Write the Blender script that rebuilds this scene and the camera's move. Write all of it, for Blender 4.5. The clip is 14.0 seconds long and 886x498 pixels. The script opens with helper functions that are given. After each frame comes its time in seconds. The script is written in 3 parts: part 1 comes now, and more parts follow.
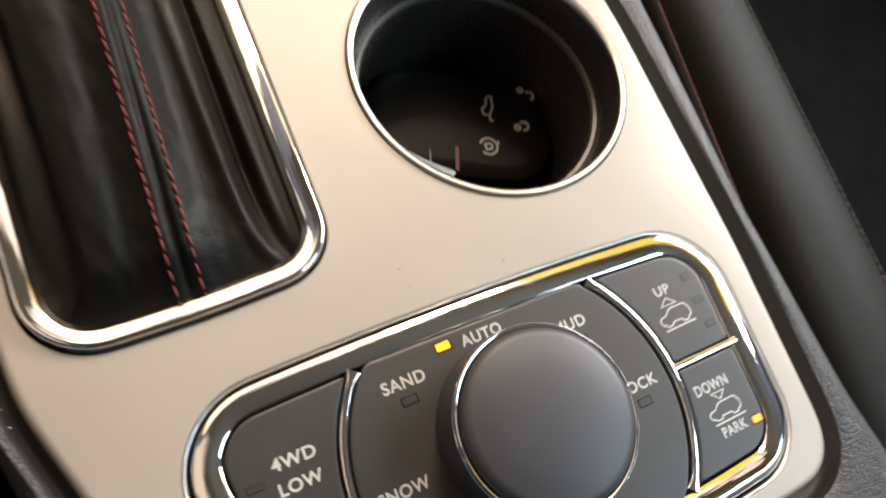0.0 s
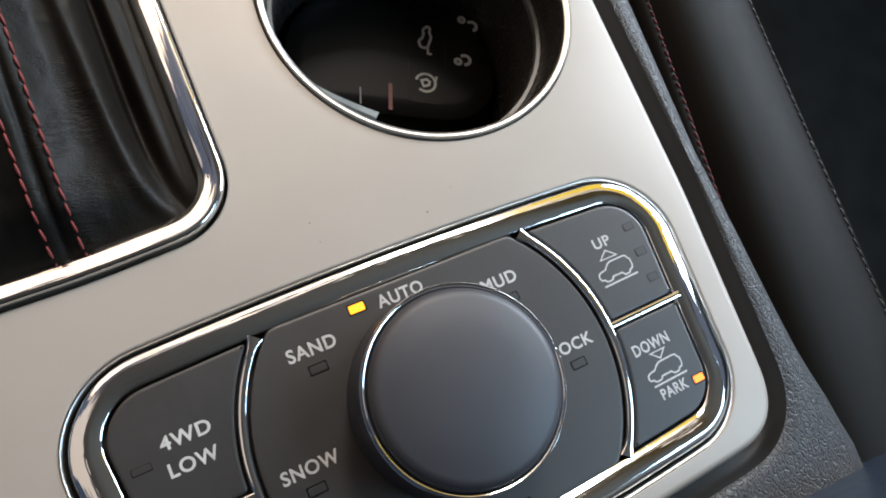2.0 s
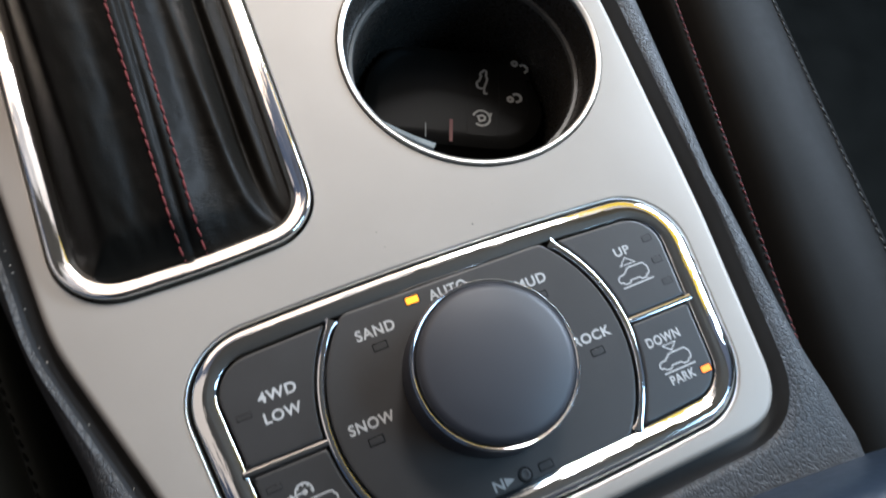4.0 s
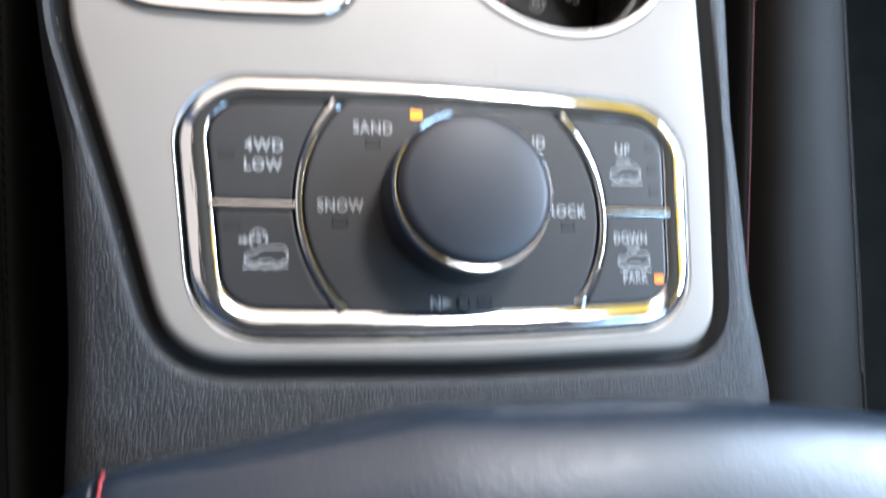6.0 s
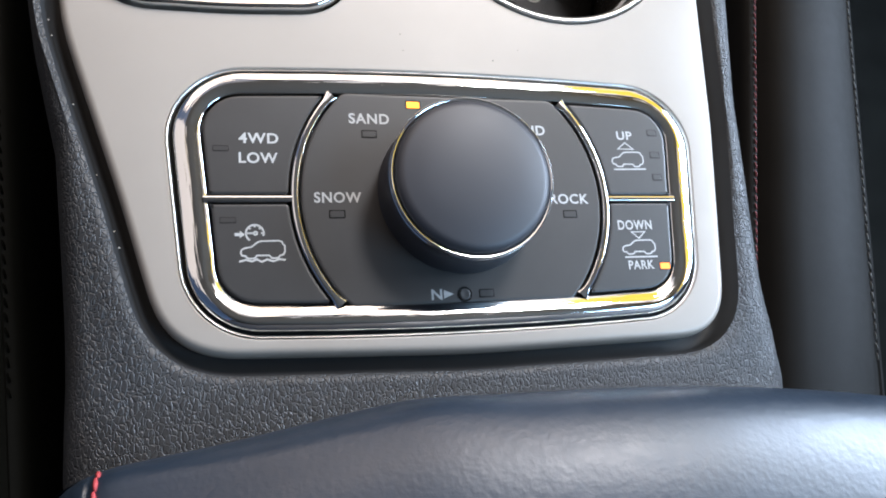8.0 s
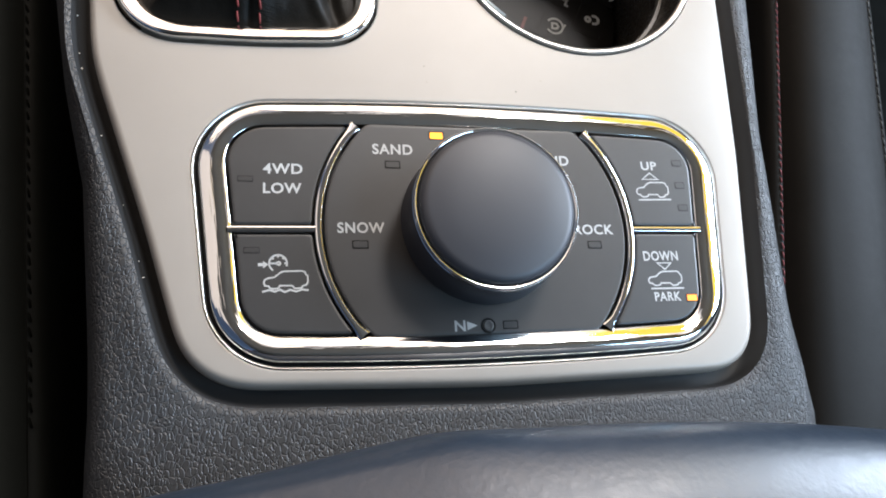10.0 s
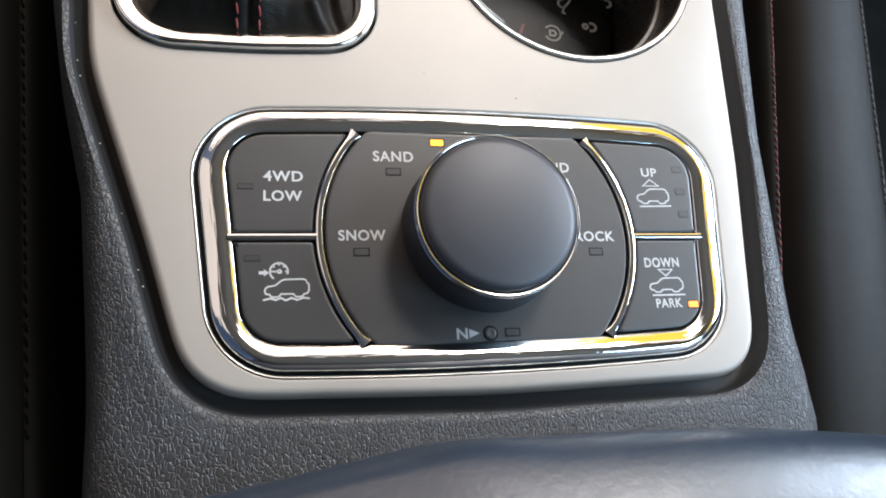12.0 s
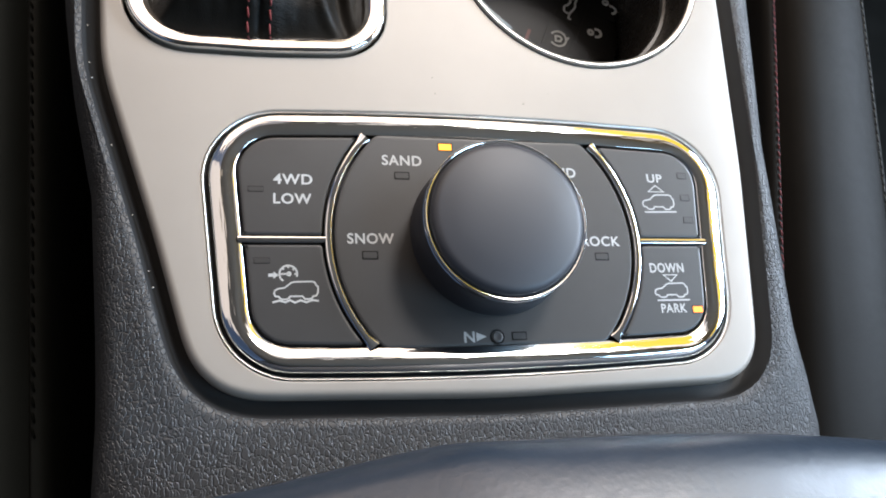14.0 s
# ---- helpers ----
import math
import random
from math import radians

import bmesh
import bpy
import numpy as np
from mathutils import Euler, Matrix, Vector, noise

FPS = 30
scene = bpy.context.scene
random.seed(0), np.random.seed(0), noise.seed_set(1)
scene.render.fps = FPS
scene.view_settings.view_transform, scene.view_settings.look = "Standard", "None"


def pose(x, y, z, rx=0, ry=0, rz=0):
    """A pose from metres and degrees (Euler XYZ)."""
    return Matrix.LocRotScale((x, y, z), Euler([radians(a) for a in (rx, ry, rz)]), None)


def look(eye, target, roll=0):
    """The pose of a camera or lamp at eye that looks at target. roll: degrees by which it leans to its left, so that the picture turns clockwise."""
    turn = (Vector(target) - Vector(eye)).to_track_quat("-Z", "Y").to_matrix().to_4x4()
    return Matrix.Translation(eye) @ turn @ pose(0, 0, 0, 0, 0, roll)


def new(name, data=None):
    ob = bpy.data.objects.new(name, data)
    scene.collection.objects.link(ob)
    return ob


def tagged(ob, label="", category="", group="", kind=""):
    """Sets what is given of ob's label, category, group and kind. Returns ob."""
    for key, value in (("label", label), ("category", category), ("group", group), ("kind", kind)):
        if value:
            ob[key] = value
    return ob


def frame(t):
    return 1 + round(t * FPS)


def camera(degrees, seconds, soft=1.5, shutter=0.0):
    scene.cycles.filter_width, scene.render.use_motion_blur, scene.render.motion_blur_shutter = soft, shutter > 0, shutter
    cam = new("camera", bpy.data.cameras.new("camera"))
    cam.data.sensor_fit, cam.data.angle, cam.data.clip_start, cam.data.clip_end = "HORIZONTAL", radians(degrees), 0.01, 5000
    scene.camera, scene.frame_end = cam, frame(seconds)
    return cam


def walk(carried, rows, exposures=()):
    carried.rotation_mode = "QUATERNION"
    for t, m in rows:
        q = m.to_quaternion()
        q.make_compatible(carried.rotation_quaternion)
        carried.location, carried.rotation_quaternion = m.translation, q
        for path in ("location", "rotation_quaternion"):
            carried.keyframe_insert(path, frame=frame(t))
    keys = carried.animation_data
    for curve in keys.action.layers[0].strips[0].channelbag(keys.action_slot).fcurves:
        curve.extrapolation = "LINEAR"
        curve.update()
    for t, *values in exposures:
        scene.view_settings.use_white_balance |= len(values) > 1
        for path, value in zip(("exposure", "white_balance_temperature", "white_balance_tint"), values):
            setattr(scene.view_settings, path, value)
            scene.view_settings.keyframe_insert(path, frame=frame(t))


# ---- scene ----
cam = camera(64.0, 14.0, soft=1.9, shutter=0.8)
PATH = [
    (0, (-0.06598, -0.00003, 0.16147), (0.00673, 0.05473, -0.01661), 31.22),
    (0.3, (-0.05466, -0.00158, 0.15105), (0.00291, 0.04148, 0.00000), 30.79),
    (0.5, (-0.04805, 0.00161, 0.15243), (0.01925, 0.04633, -0.03052), 33.89),
    (1, (-0.04688, 0.00081, 0.15105), (0.02338, 0.04114, -0.03181), 37.08),
    (1.5, (-0.04636, -0.00233, 0.15253), (0.02512, 0.03916, -0.02959), 36.81),
    (2, (-0.04568, 0.00162, 0.15175), (0.02587, 0.03796, -0.03144), 39.87),
    (4.3, (-0.04918, -0.02691, 0.18993), (0.00127, 0.02852, 0.00450), 22.18),
    (4.4, (-0.04497, -0.03224, 0.19083), (0.00839, 0.02449, 0.00000), 25.15),
    (4.5, (-0.04241, -0.03538, 0.19121), (0.00990, 0.01808, 0.00573), 27.82),
    (5, (-0.04137, -0.04851, 0.19090), (0.00825, 0.00277, 0.00406), 32.14),
    (5.1, (-0.04352, -0.05171, 0.19027), (0.00593, 0.00034, 0.00000), 33.30),
    (5.3, (-0.05065, -0.05460, 0.18637), (-0.00324, -0.00348, 0.00000), 37.21),
    (5.4, (-0.05408, -0.05832, 0.18253), (-0.00387, -0.00656, 0.00000), 40.62),
    (5.5, (-0.05534, -0.05844, 0.18034), (-0.00233, -0.00812, -0.00583), 43.04),
    (5.7, (-0.05454, -0.05888, 0.18076), (-0.00362, -0.01414, 0.00000), 46.25),
    (5.967, (-0.05699, -0.05347, 0.18007), (-0.00311, -0.01293, -0.00825), 51.33),
    (6, (-0.05699, -0.05347, 0.18007), (-0.00312, -0.01029, -0.00764), 49.68),
    (6.033, (-0.05699, -0.05347, 0.18007), (-0.00313, -0.00827, -0.00718), 48.47),
    (6.5, (-0.05587, -0.06088, 0.17749), (-0.00373, -0.00783, -0.00816), 43.40),
    (7, (-0.05398, -0.05989, 0.17691), (-0.00280, -0.01093, -0.01013), 43.97),
    (7.5, (-0.05418, -0.05998, 0.17759), (-0.00272, -0.01294, -0.00987), 44.97),
    (8, (-0.05367, -0.05816, 0.17619), (-0.00241, -0.01192, -0.01152), 45.03),
    (10.3, (-0.05517, -0.05750, 0.17448), (-0.00895, -0.00210, -0.01205), 37.65),
    (10.5, (-0.05610, -0.05717, 0.17517), (-0.00892, -0.00330, -0.01157), 39.06),
    (11, (-0.05595, -0.05684, 0.17449), (-0.00864, -0.00351, -0.01237), 39.45),
    (11.5, (-0.05565, -0.05646, 0.17363), (-0.00828, -0.00182, -0.01283), 38.18),
    (12, (-0.05684, -0.05708, 0.17318), (-0.00823, -0.00050, -0.01239), 38.16),
    (12.2, (-0.05652, -0.05778, 0.17294), (-0.01266, -0.00356, 0.00000), 36.38),
    (12.5, (-0.05831, -0.05793, 0.17478), (-0.01447, 0.00395, -0.01029), 33.74),
    (13, (-0.05955, -0.05809, 0.17349), (-0.01227, 0.00442, -0.01051), 35.03),
    (13.5, (-0.05990, -0.05698, 0.17371), (-0.01145, 0.00122, -0.01140), 37.39),
    (14, (-0.05991, -0.05684, 0.17397), (-0.01051, 0.00023, -0.01124), 38.84),
]
EXPO = [(0.0, 0.33, 7550, 15), (0.5, -0.02, 7150, 14), (1.5, -0.06, 6600, 12.5), (2.0, 0.0, 6350, 11.5), (4.5, 0.12, 5800, 10), (5.0, 0.27, 5750, 10), (6.0, 0.50, 5600, 10.5), (7.0, 0.45, 5600, 11), (7.5, 0.42, 5700, 11.5),
        (8.0, 0.42, 5750, 11.5), (10.5, 0.39, 6080, 11.5), (14.0, 0.39, 6050, 11.5)]
walk(cam, [(t, look(eye, target, roll)) for t, eye, target, roll in PATH], EXPO)

# ---- daylight ----
world = bpy.data.worlds.new("daylight")
scene.world = world
world.use_nodes = True
wn, wl = world.node_tree.nodes, world.node_tree.links
sky = wn.new("ShaderNodeTexSky")
sky.sky_type, sky.sun_disc = "NISHITA", False
sky.sun_elevation, sky.sun_rotation, sky.dust_density = radians(43), radians(29), 5.0
wn["Background"].inputs["Strength"].default_value = 0.052
wl.new(sky.outputs["Color"], wn["Background"].inputs["Color"])

sun_lamp = bpy.data.lights.new("sun", "SUN")
sun_lamp.energy, sun_lamp.angle, sun_lamp.color = 2.1, radians(14), (1.0, 0.93, 0.85)
new("sun", sun_lamp).matrix_world = look((0.42, 0.76, 0.80), (0, 0, 0))


def window_light(name, eye, target, sx, sy, watts, color):
    data = bpy.data.lights.new(name, "AREA")
    data.shape, data.size, data.size_y, data.energy, data.color = "RECTANGLE", sx, sy, watts, color
    ob = new(name, data)
    ob.matrix_world = look(eye, target)
    return ob


window_light("windshield_light", (-0.08, 0.72, 0.49), (-0.02, 0.06, -0.03), 0.84, 0.44, 2.9, (1.0, 0.74, 0.50))
window_light("driver_window_light", (-0.47, 0.22, 0.52), (0, 0.08, 0.04), 0.34, 0.54, 0.45, (1.0, 0.80, 0.60))
window_light("passenger_window_light", (0.70, 0.20, 0.30), (0.05, -0.04, 0.03), 0.50, 0.18, 10.5, (0.76, 0.88, 1.0))
window_light("rear_passenger_window_light", (0.60, -0.34, 0.63), (0.04, -0.10, 0.05), 0.40, 0.20, 4.1, (0.50, 0.77, 1.0))

# ---- small tools ----
U = 0.00072  # metres in one drawing unit of the console's plan


def V(x, y, z=0.0):
    return Vector((x * U, y * U, z * U))


def thing(name, label, category, at=(0, 0, 0)):
    ob = new(name)
    ob.empty_display_size = 0.01
    ob.location = V(*at)
    return tagged(ob, label, category)


def origin_of(ob):
    return Vector(ob.location) if ob.data is None else Vector((0, 0, 0))


def part(name, bm, material, parent=None, label="", smooth=True, sharp=40):
    me = bpy.data.meshes.new(name)
    bmesh.ops.recalc_face_normals(bm, faces=bm.faces)
    for f in bm.faces:
        f.smooth = smooth
    for e in bm.edges:
        if len(e.link_faces) == 2 and e.calc_face_angle(0) > radians(sharp):
            e.smooth = False
    bm.to_mesh(me)
    bm.free()
    me.materials.append(material)
    ob = new(name, me)
    if parent:
        ob.parent = parent
        ob.matrix_parent_inverse = Matrix.Translation(-origin_of(parent))
    if label:
        tagged(ob, label)
    return ob


def rounded(corners, n=8, sub=8):
    """A closed outline through corners (x, y, radius), each with its own rounding."""
    pts, k = [], len(corners)
    arcs = []
    for i, (x, y, r) in enumerate(corners):
        p, a, b = Vector((x, y)), Vector(corners[i - 1][:2]), Vector(corners[(i + 1) % k][:2])
        da, db = (a - p).normalized(), (b - p).normalized()
        half = da.angle(db) / 2
        t = r / math.tan(half)
        c = p + (da + db).normalized() * (r / math.sin(half))
        s, e = p + da * t - c, p + db * t - c
        a0, a1 = math.atan2(s.y, s.x), math.atan2(e.y, e.x)
        d = (a1 - a0 + math.pi) % (2 * math.pi) - math.pi
        arcs.append([c + Vector((math.cos(a0 + d * j / n), math.sin(a0 + d * j / n))) * r for j in range(n + 1)])
    for i, arc in enumerate(arcs):
        pts += arc
        nxt = arcs[(i + 1) % k][0]
        pts += [arc[-1].lerp(nxt, j / sub) for j in range(1, sub)]
    return pts


def offset(pts, d):
    """The closed outline moved outwards by d (inwards: minus)."""
    area = sum(a.x * b.y - b.x * a.y for a, b in zip(pts, pts[1:] + pts[:1]))
    sign, out = (1 if area > 0 else -1), []
    for i, p in enumerate(pts):
        e = (pts[(i + 1) % len(pts)] - pts[i - 1]).normalized()
        out.append(p + Vector((e.y, -e.x)) * d * sign)
    return out


def resample(pts, step):
    closed = pts + pts[:1]
    lens = [0.0]
    for a, b in zip(closed, closed[1:]):
        lens.append(lens[-1] + (b - a).length)
    n, out, j = max(8, int(lens[-1] / step)), [], 0
    for i in range(n):
        s = lens[-1] * i / n
        while lens[j + 1] < s:
            j += 1
        out.append(closed[j].lerp(closed[j + 1], (s - lens[j]) / max(lens[j + 1] - lens[j], 1e-9)))
    return out


def relax(pts, times):
    for _ in range(times):
        pts = [pts[i] * 0.5 + (pts[i - 1] + pts[(i + 1) % len(pts)]) * 0.25 for i in range(len(pts))]
    return pts


def ring(bm, pts, z):
    heights = z if isinstance(z, (list, tuple)) else [z] * len(pts)
    return [bm.verts.new(V(p.x, p.y, h)) for p, h in zip(pts, heights)]


def skin(bm, rings, closed=True):
    for a, b in zip(rings, rings[1:]):
        n = len(a)
        for i in range(n if closed else n - 1):
            bm.faces.new((a[i], a[(i + 1) % n], b[(i + 1) % n], b[i]))


def skin_uv(bm, rings):
    """The skin of a closed band, with its length and width in metres laid out as coordinates."""
    uv, n = bm.loops.layers.uv.new("along"), len(rings[0])
    mid = [v.co for v in rings[len(rings) // 2]]
    run = [0.0]
    for a, b in zip(mid, mid[1:] + mid[:1]):
        run.append(run[-1] + (b - a).length)
    wide = [0.0]
    for a, b in zip(rings, rings[1:]):
        wide.append(wide[-1] + (b[0].co - a[0].co).length)
    for k, (a, b) in enumerate(zip(rings, rings[1:])):
        for i in range(n):
            j = (i + 1) % n
            f = bm.faces.new((a[i], a[j], b[j], b[i]))
            for loop, c in zip(f.loops, ((run[i], wide[k]), (run[i + 1], wide[k]), (run[i + 1], wide[k + 1]), (run[i], wide[k + 1]))):
                loop[uv].uv = c


def fill(bm, loops):
    edges = []
    for loop in loops:
        for a, b in zip(loop, loop[1:] + loop[:1]):
            edges.append(bm.edges.get((a, b)) or bm.edges.new((a, b)))
    bmesh.ops.triangle_fill(bm, use_beauty=True, edges=edges)


def slab(outline, top, bottom, round_off=0.8, holes=()):
    """A plate with rounded upper edges and holes right through it."""
    bm = bmesh.new()
    r = round_off
    rows = [(0, bottom), (0, top - r), (-0.3 * r, top - 0.3 * r), (-r, top), (-1.6 * r, top)]
    rings = [ring(bm, offset(outline, d), z) for d, z in rows]
    skin(bm, rings)
    loops = [rings[-1]]
    for h in holes:
        inner = [ring(bm, offset(h, d), z) for d, z in ((0, bottom), (0, top - r), (0.3 * r, top - 0.3 * r), (r, top), (1.6 * r, top))]
        skin(bm, inner)
        loops.append(inner[-1])
    fill(bm, loops)
    return bm


def lathe(profile, cx, cy, n=96, cap=True):
    bm = bmesh.new()
    rings = []
    for r, z in profile:
        rings.append([bm.verts.new(V(cx + r * math.cos(2 * math.pi * i / n), cy + r * math.sin(2 * math.pi * i / n), z)) for i in range(n)])
    skin(bm, rings)
    if cap:
        bm.faces.new(rings[-1])
    return bm


def circle(cx, cy, r, n=96):
    return [Vector((cx + r * math.cos(2 * math.pi * i / n), cy + r * math.sin(2 * math.pi * i / n))) for i in range(n)]


def writing(name, words, cx, cy, width, height, z, material, parent):
    """Printed words of the given width and height about a centre."""
    curve = bpy.data.curves.new(name, "FONT")
    curve.body, curve.offset, curve.resolution_u = words, 0.022, 6
    curve.space_character = 1.1
    tmp = new(name + "_type", curve)
    me = bpy.data.meshes.new_from_object(tmp.evaluated_get(bpy.context.evaluated_depsgraph_get()))
    bpy.data.objects.remove(tmp)
    bm = bmesh.new()
    bm.from_mesh(me)
    bpy.data.meshes.remove(me)
    xs, ys = [v.co.x for v in bm.verts], [v.co.y for v in bm.verts]
    sx, sy = width / (max(xs) - min(xs)), 0.94 * height / (max(ys) - min(ys))
    mx, my = (max(xs) + min(xs)) / 2, (max(ys) + min(ys)) / 2
    for v in bm.verts:
        v.co = V(cx + (v.co.x - mx) * sx, cy + (v.co.y - my) * sy, z)
    return part(name, bm, material, parent, smooth=False)


def strokes(name, lines, width, z, material, parent, label="", place=None):
    """A printed pictogram of even lines; each line is a list of points, closed when its ends meet."""
    bm = bmesh.new()
    for line in lines:
        pts = [Vector(p) for p in line]
        if place:
            pts = [place(p) for p in pts]
        loop = (pts[0] - pts[-1]).length < 1e-6
        if loop:
            pts = pts[:-1]
        k, pairs = len(pts), []
        for i, p in enumerate(pts):
            a = pts[i - 1] if (i or loop) else p
            b = pts[(i + 1) % k] if (i < k - 1 or loop) else p
            d1 = (p - a).normalized() if (p - a).length else (b - p).normalized()
            d2 = (b - p).normalized() if (b - p).length else d1
            m = (d1 + d2)
            m = m.normalized() if m.length > 1e-6 else d1
            nrm = Vector((-m.y, m.x)) * (width / 2 / max(0.45, m.dot(d1)))
            pairs.append((bm.verts.new(V(*(p + nrm), z)), bm.verts.new(V(*(p - nrm), z))))
        for i in range(k if loop else k - 1):
            (a, b), (c, d) = pairs[i], pairs[(i + 1) % k]
            bm.faces.new((a, b, d, c))
    return part(name, bm, material, parent, label, smooth=False)


def arc_points(cx, cy, r, a0, a1, n=16):
    return [(cx + r * math.cos(radians(a0 + (a1 - a0) * i / n)), cy + r * math.sin(radians(a0 + (a1 - a0) * i / n))) for i in range(n + 1)]


# ---- materials ----
def material(name, color, rough=0.5, metal=0.0, vary=0.06, vary_scale=60.0, bump=0.0, bump_scale=900.0, grain="noise", rough_vary=0.08, spec=0.5, vec=(1, 1, 1), crease=0.35, along=False, wrinkles=0.0, relief=1.0):
    m = bpy.data.materials.new(name)
    m.use_nodes = True
    n, l = m.node_tree.nodes, m.node_tree.links
    b = n["Principled BSDF"]
    b.inputs["Metallic"].default_value = metal
    b.inputs["Specular IOR Level"].default_value = spec
    geo = n.new("ShaderNodeNewGeometry")
    mp = n.new("ShaderNodeMapping")
    mp.inputs["Scale"].default_value = vec
    if along:
        l.new(n.new("ShaderNodeTexCoord").outputs["UV"], mp.inputs["Vector"])
    else:
        l.new(geo.outputs["Position"], mp.inputs["Vector"])
    big = n.new("ShaderNodeTexNoise")
    big.inputs["Scale"].default_value, big.inputs["Detail"].default_value = vary_scale, 6.0
    l.new(mp.outputs["Vector"], big.inputs["Vector"])
    ramp = n.new("ShaderNodeValToRGB")
    lo, hi = [max(0.0, c * (1 - vary)) for c in color], [min(1.0, c * (1 + vary)) for c in color]
    ramp.color_ramp.elements[0].position, ramp.color_ramp.elements[1].position = 0.3, 0.7
    ramp.color_ramp.elements[0].color, ramp.color_ramp.elements[1].color = (*lo, 1), (*hi, 1)
    l.new(big.outputs["Fac"], ramp.inputs["Fac"])
    l.new(ramp.outputs["Color"], b.inputs["Base Color"])
    mr = n.new("ShaderNodeMapRange")
    mr.inputs["To Min"].default_value, mr.inputs["To Max"].default_value = max(0.0, rough - rough_vary), min(1.0, rough + rough_vary)
    fine = n.new("ShaderNodeTexNoise")
    fine.inputs["Scale"].default_value, fine.inputs["Detail"].default_value = vary_scale * 7, 4.0
    l.new(mp.outputs["Vector"], fine.inputs["Vector"])
    l.new(fine.outputs["Fac"], mr.inputs["Value"])
    l.new(mr.outputs["Result"], b.inputs["Roughness"])
    if bump:
        bn = n.new("ShaderNodeBump")
        bn.inputs["Strength"].default_value, bn.inputs["Distance"].default_value = bump, 0.0004
        if grain == "noise":
            t = n.new("ShaderNodeTexNoise")
            t.inputs["Scale"].default_value, t.inputs["Detail"].default_value = bump_scale, 3.0
            l.new(mp.outputs["Vector"], t.inputs["Vector"])
            l.new(t.outputs["Fac"], bn.inputs["Height"])
        else:
            warp = n.new("ShaderNodeTexNoise")
            warp.inputs["Scale"].default_value = bump_scale * 0.7
            l.new(mp.outputs["Vector"], warp.inputs["Vector"])
            add = n.new("ShaderNodeVectorMath")
            add.operation = "MULTIPLY_ADD"
            add.inputs[1].default_value = (1.6 / bump_scale,) * 3
            l.new(warp.outputs["Color"], add.inputs[0])
            l.new(mp.outputs["Vector"], add.inputs[2])
            t = n.new("ShaderNodeTexVoronoi")
            t.feature = "DISTANCE_TO_EDGE"
            t.inputs["Scale"].default_value = bump_scale
            l.new(add.outputs["Vector"], t.inputs["Vector"])
            mm = n.new("ShaderNodeMapRange")
            mm.interpolation_type = "SMOOTHSTEP"
            mm.inputs["From Max"].default_value, mm.inputs["To Max"].default_value = crease, relief
            l.new(t.outputs["Distance"], mm.inputs["Value"])
            soft = n.new("ShaderNodeTexNoise")
            soft.inputs["Scale"].default_value, soft.inputs["Detail"].default_value = bump_scale * 0.45, 4.0
            l.new(mp.outputs["Vector"], soft.inputs["Vector"])
            mix = n.new("ShaderNodeMath")
            mix.operation = "MULTIPLY_ADD"
            mix.inputs[1].default_value = 0.8 * relief
            l.new(soft.outputs["Fac"], mix.inputs[0])
            l.new(mm.outputs["Result"], mix.inputs[2])
            height = mix.outputs["Value"]
            if wrinkles:
                fold = n.new("ShaderNodeMapping")
                fold.inputs["Scale"].default_value = (0.22, 1.0, 0.6)
                l.new(geo.outputs["Position"], fold.inputs["Vector"])
                lines = n.new("ShaderNodeTexNoise")
                lines.inputs["Scale"].default_value, lines.inputs["Detail"].default_value, lines.inputs["Distortion"].default_value = 1150, 2.0, 1.6
                l.new(fold.outputs["Vector"], lines.inputs["Vector"])
                where = n.new("ShaderNodeTexNoise")
                where.inputs["Scale"].default_value, where.inputs["Detail"].default_value = 95, 2.0
                l.new(geo.outputs["Position"], where.inputs["Vector"])
                gate = n.new("ShaderNodeMapRange")
                gate.inputs["From Min"].default_value, gate.inputs["From Max"].default_value = 0.52, 0.68
                gate.inputs["To Max"].default_value = wrinkles
                side = n.new("ShaderNodeSeparateXYZ")
                l.new(geo.outputs["Position"], side.inputs["Vector"])
                near = n.new("ShaderNodeMapRange")
                near.inputs["From Min"].default_value, near.inputs["From Max"].default_value = 0.003, 0.016
                near.inputs["To Min"].default_value, near.inputs["To Max"].default_value = 0.08, -0.10
                away = n.new("ShaderNodeMath")
                away.operation = "SUBTRACT"
                away.inputs[1].default_value = -70 * U
                l.new(side.outputs["X"], away.inputs[0])
                dist = n.new("ShaderNodeMath")
                dist.operation = "ABSOLUTE"
                l.new(away.outputs["Value"], dist.inputs[0])
                l.new(dist.outputs["Value"], near.inputs["Value"])
                lift = n.new("ShaderNodeMath")
                l.new(where.outputs["Fac"], lift.inputs[0])
                l.new(near.outputs["Result"], lift.inputs[1])
                l.new(lift.outputs["Value"], gate.inputs["Value"])
                both = n.new("ShaderNodeMath")
                both.operation = "MULTIPLY_ADD"
                l.new(lines.outputs["Fac"], both.inputs[0])
                l.new(gate.outputs["Result"], both.inputs[1])
                l.new(height, both.inputs[2])
                height = both.outputs["Value"]
            l.new(height, bn.inputs["Height"])
        l.new(bn.outputs["Normal"], b.inputs["Normal"])
    return m


def lit(name, color, strength):
    m = bpy.data.materials.new(name)
    m.use_nodes = True
    b = m.node_tree.nodes["Principled BSDF"]
    b.inputs["Base Color"].default_value = (*color, 1)
    b.inputs["Emission Color"].default_value = (*color, 1)
    b.inputs["Emission Strength"].default_value = strength
    return m


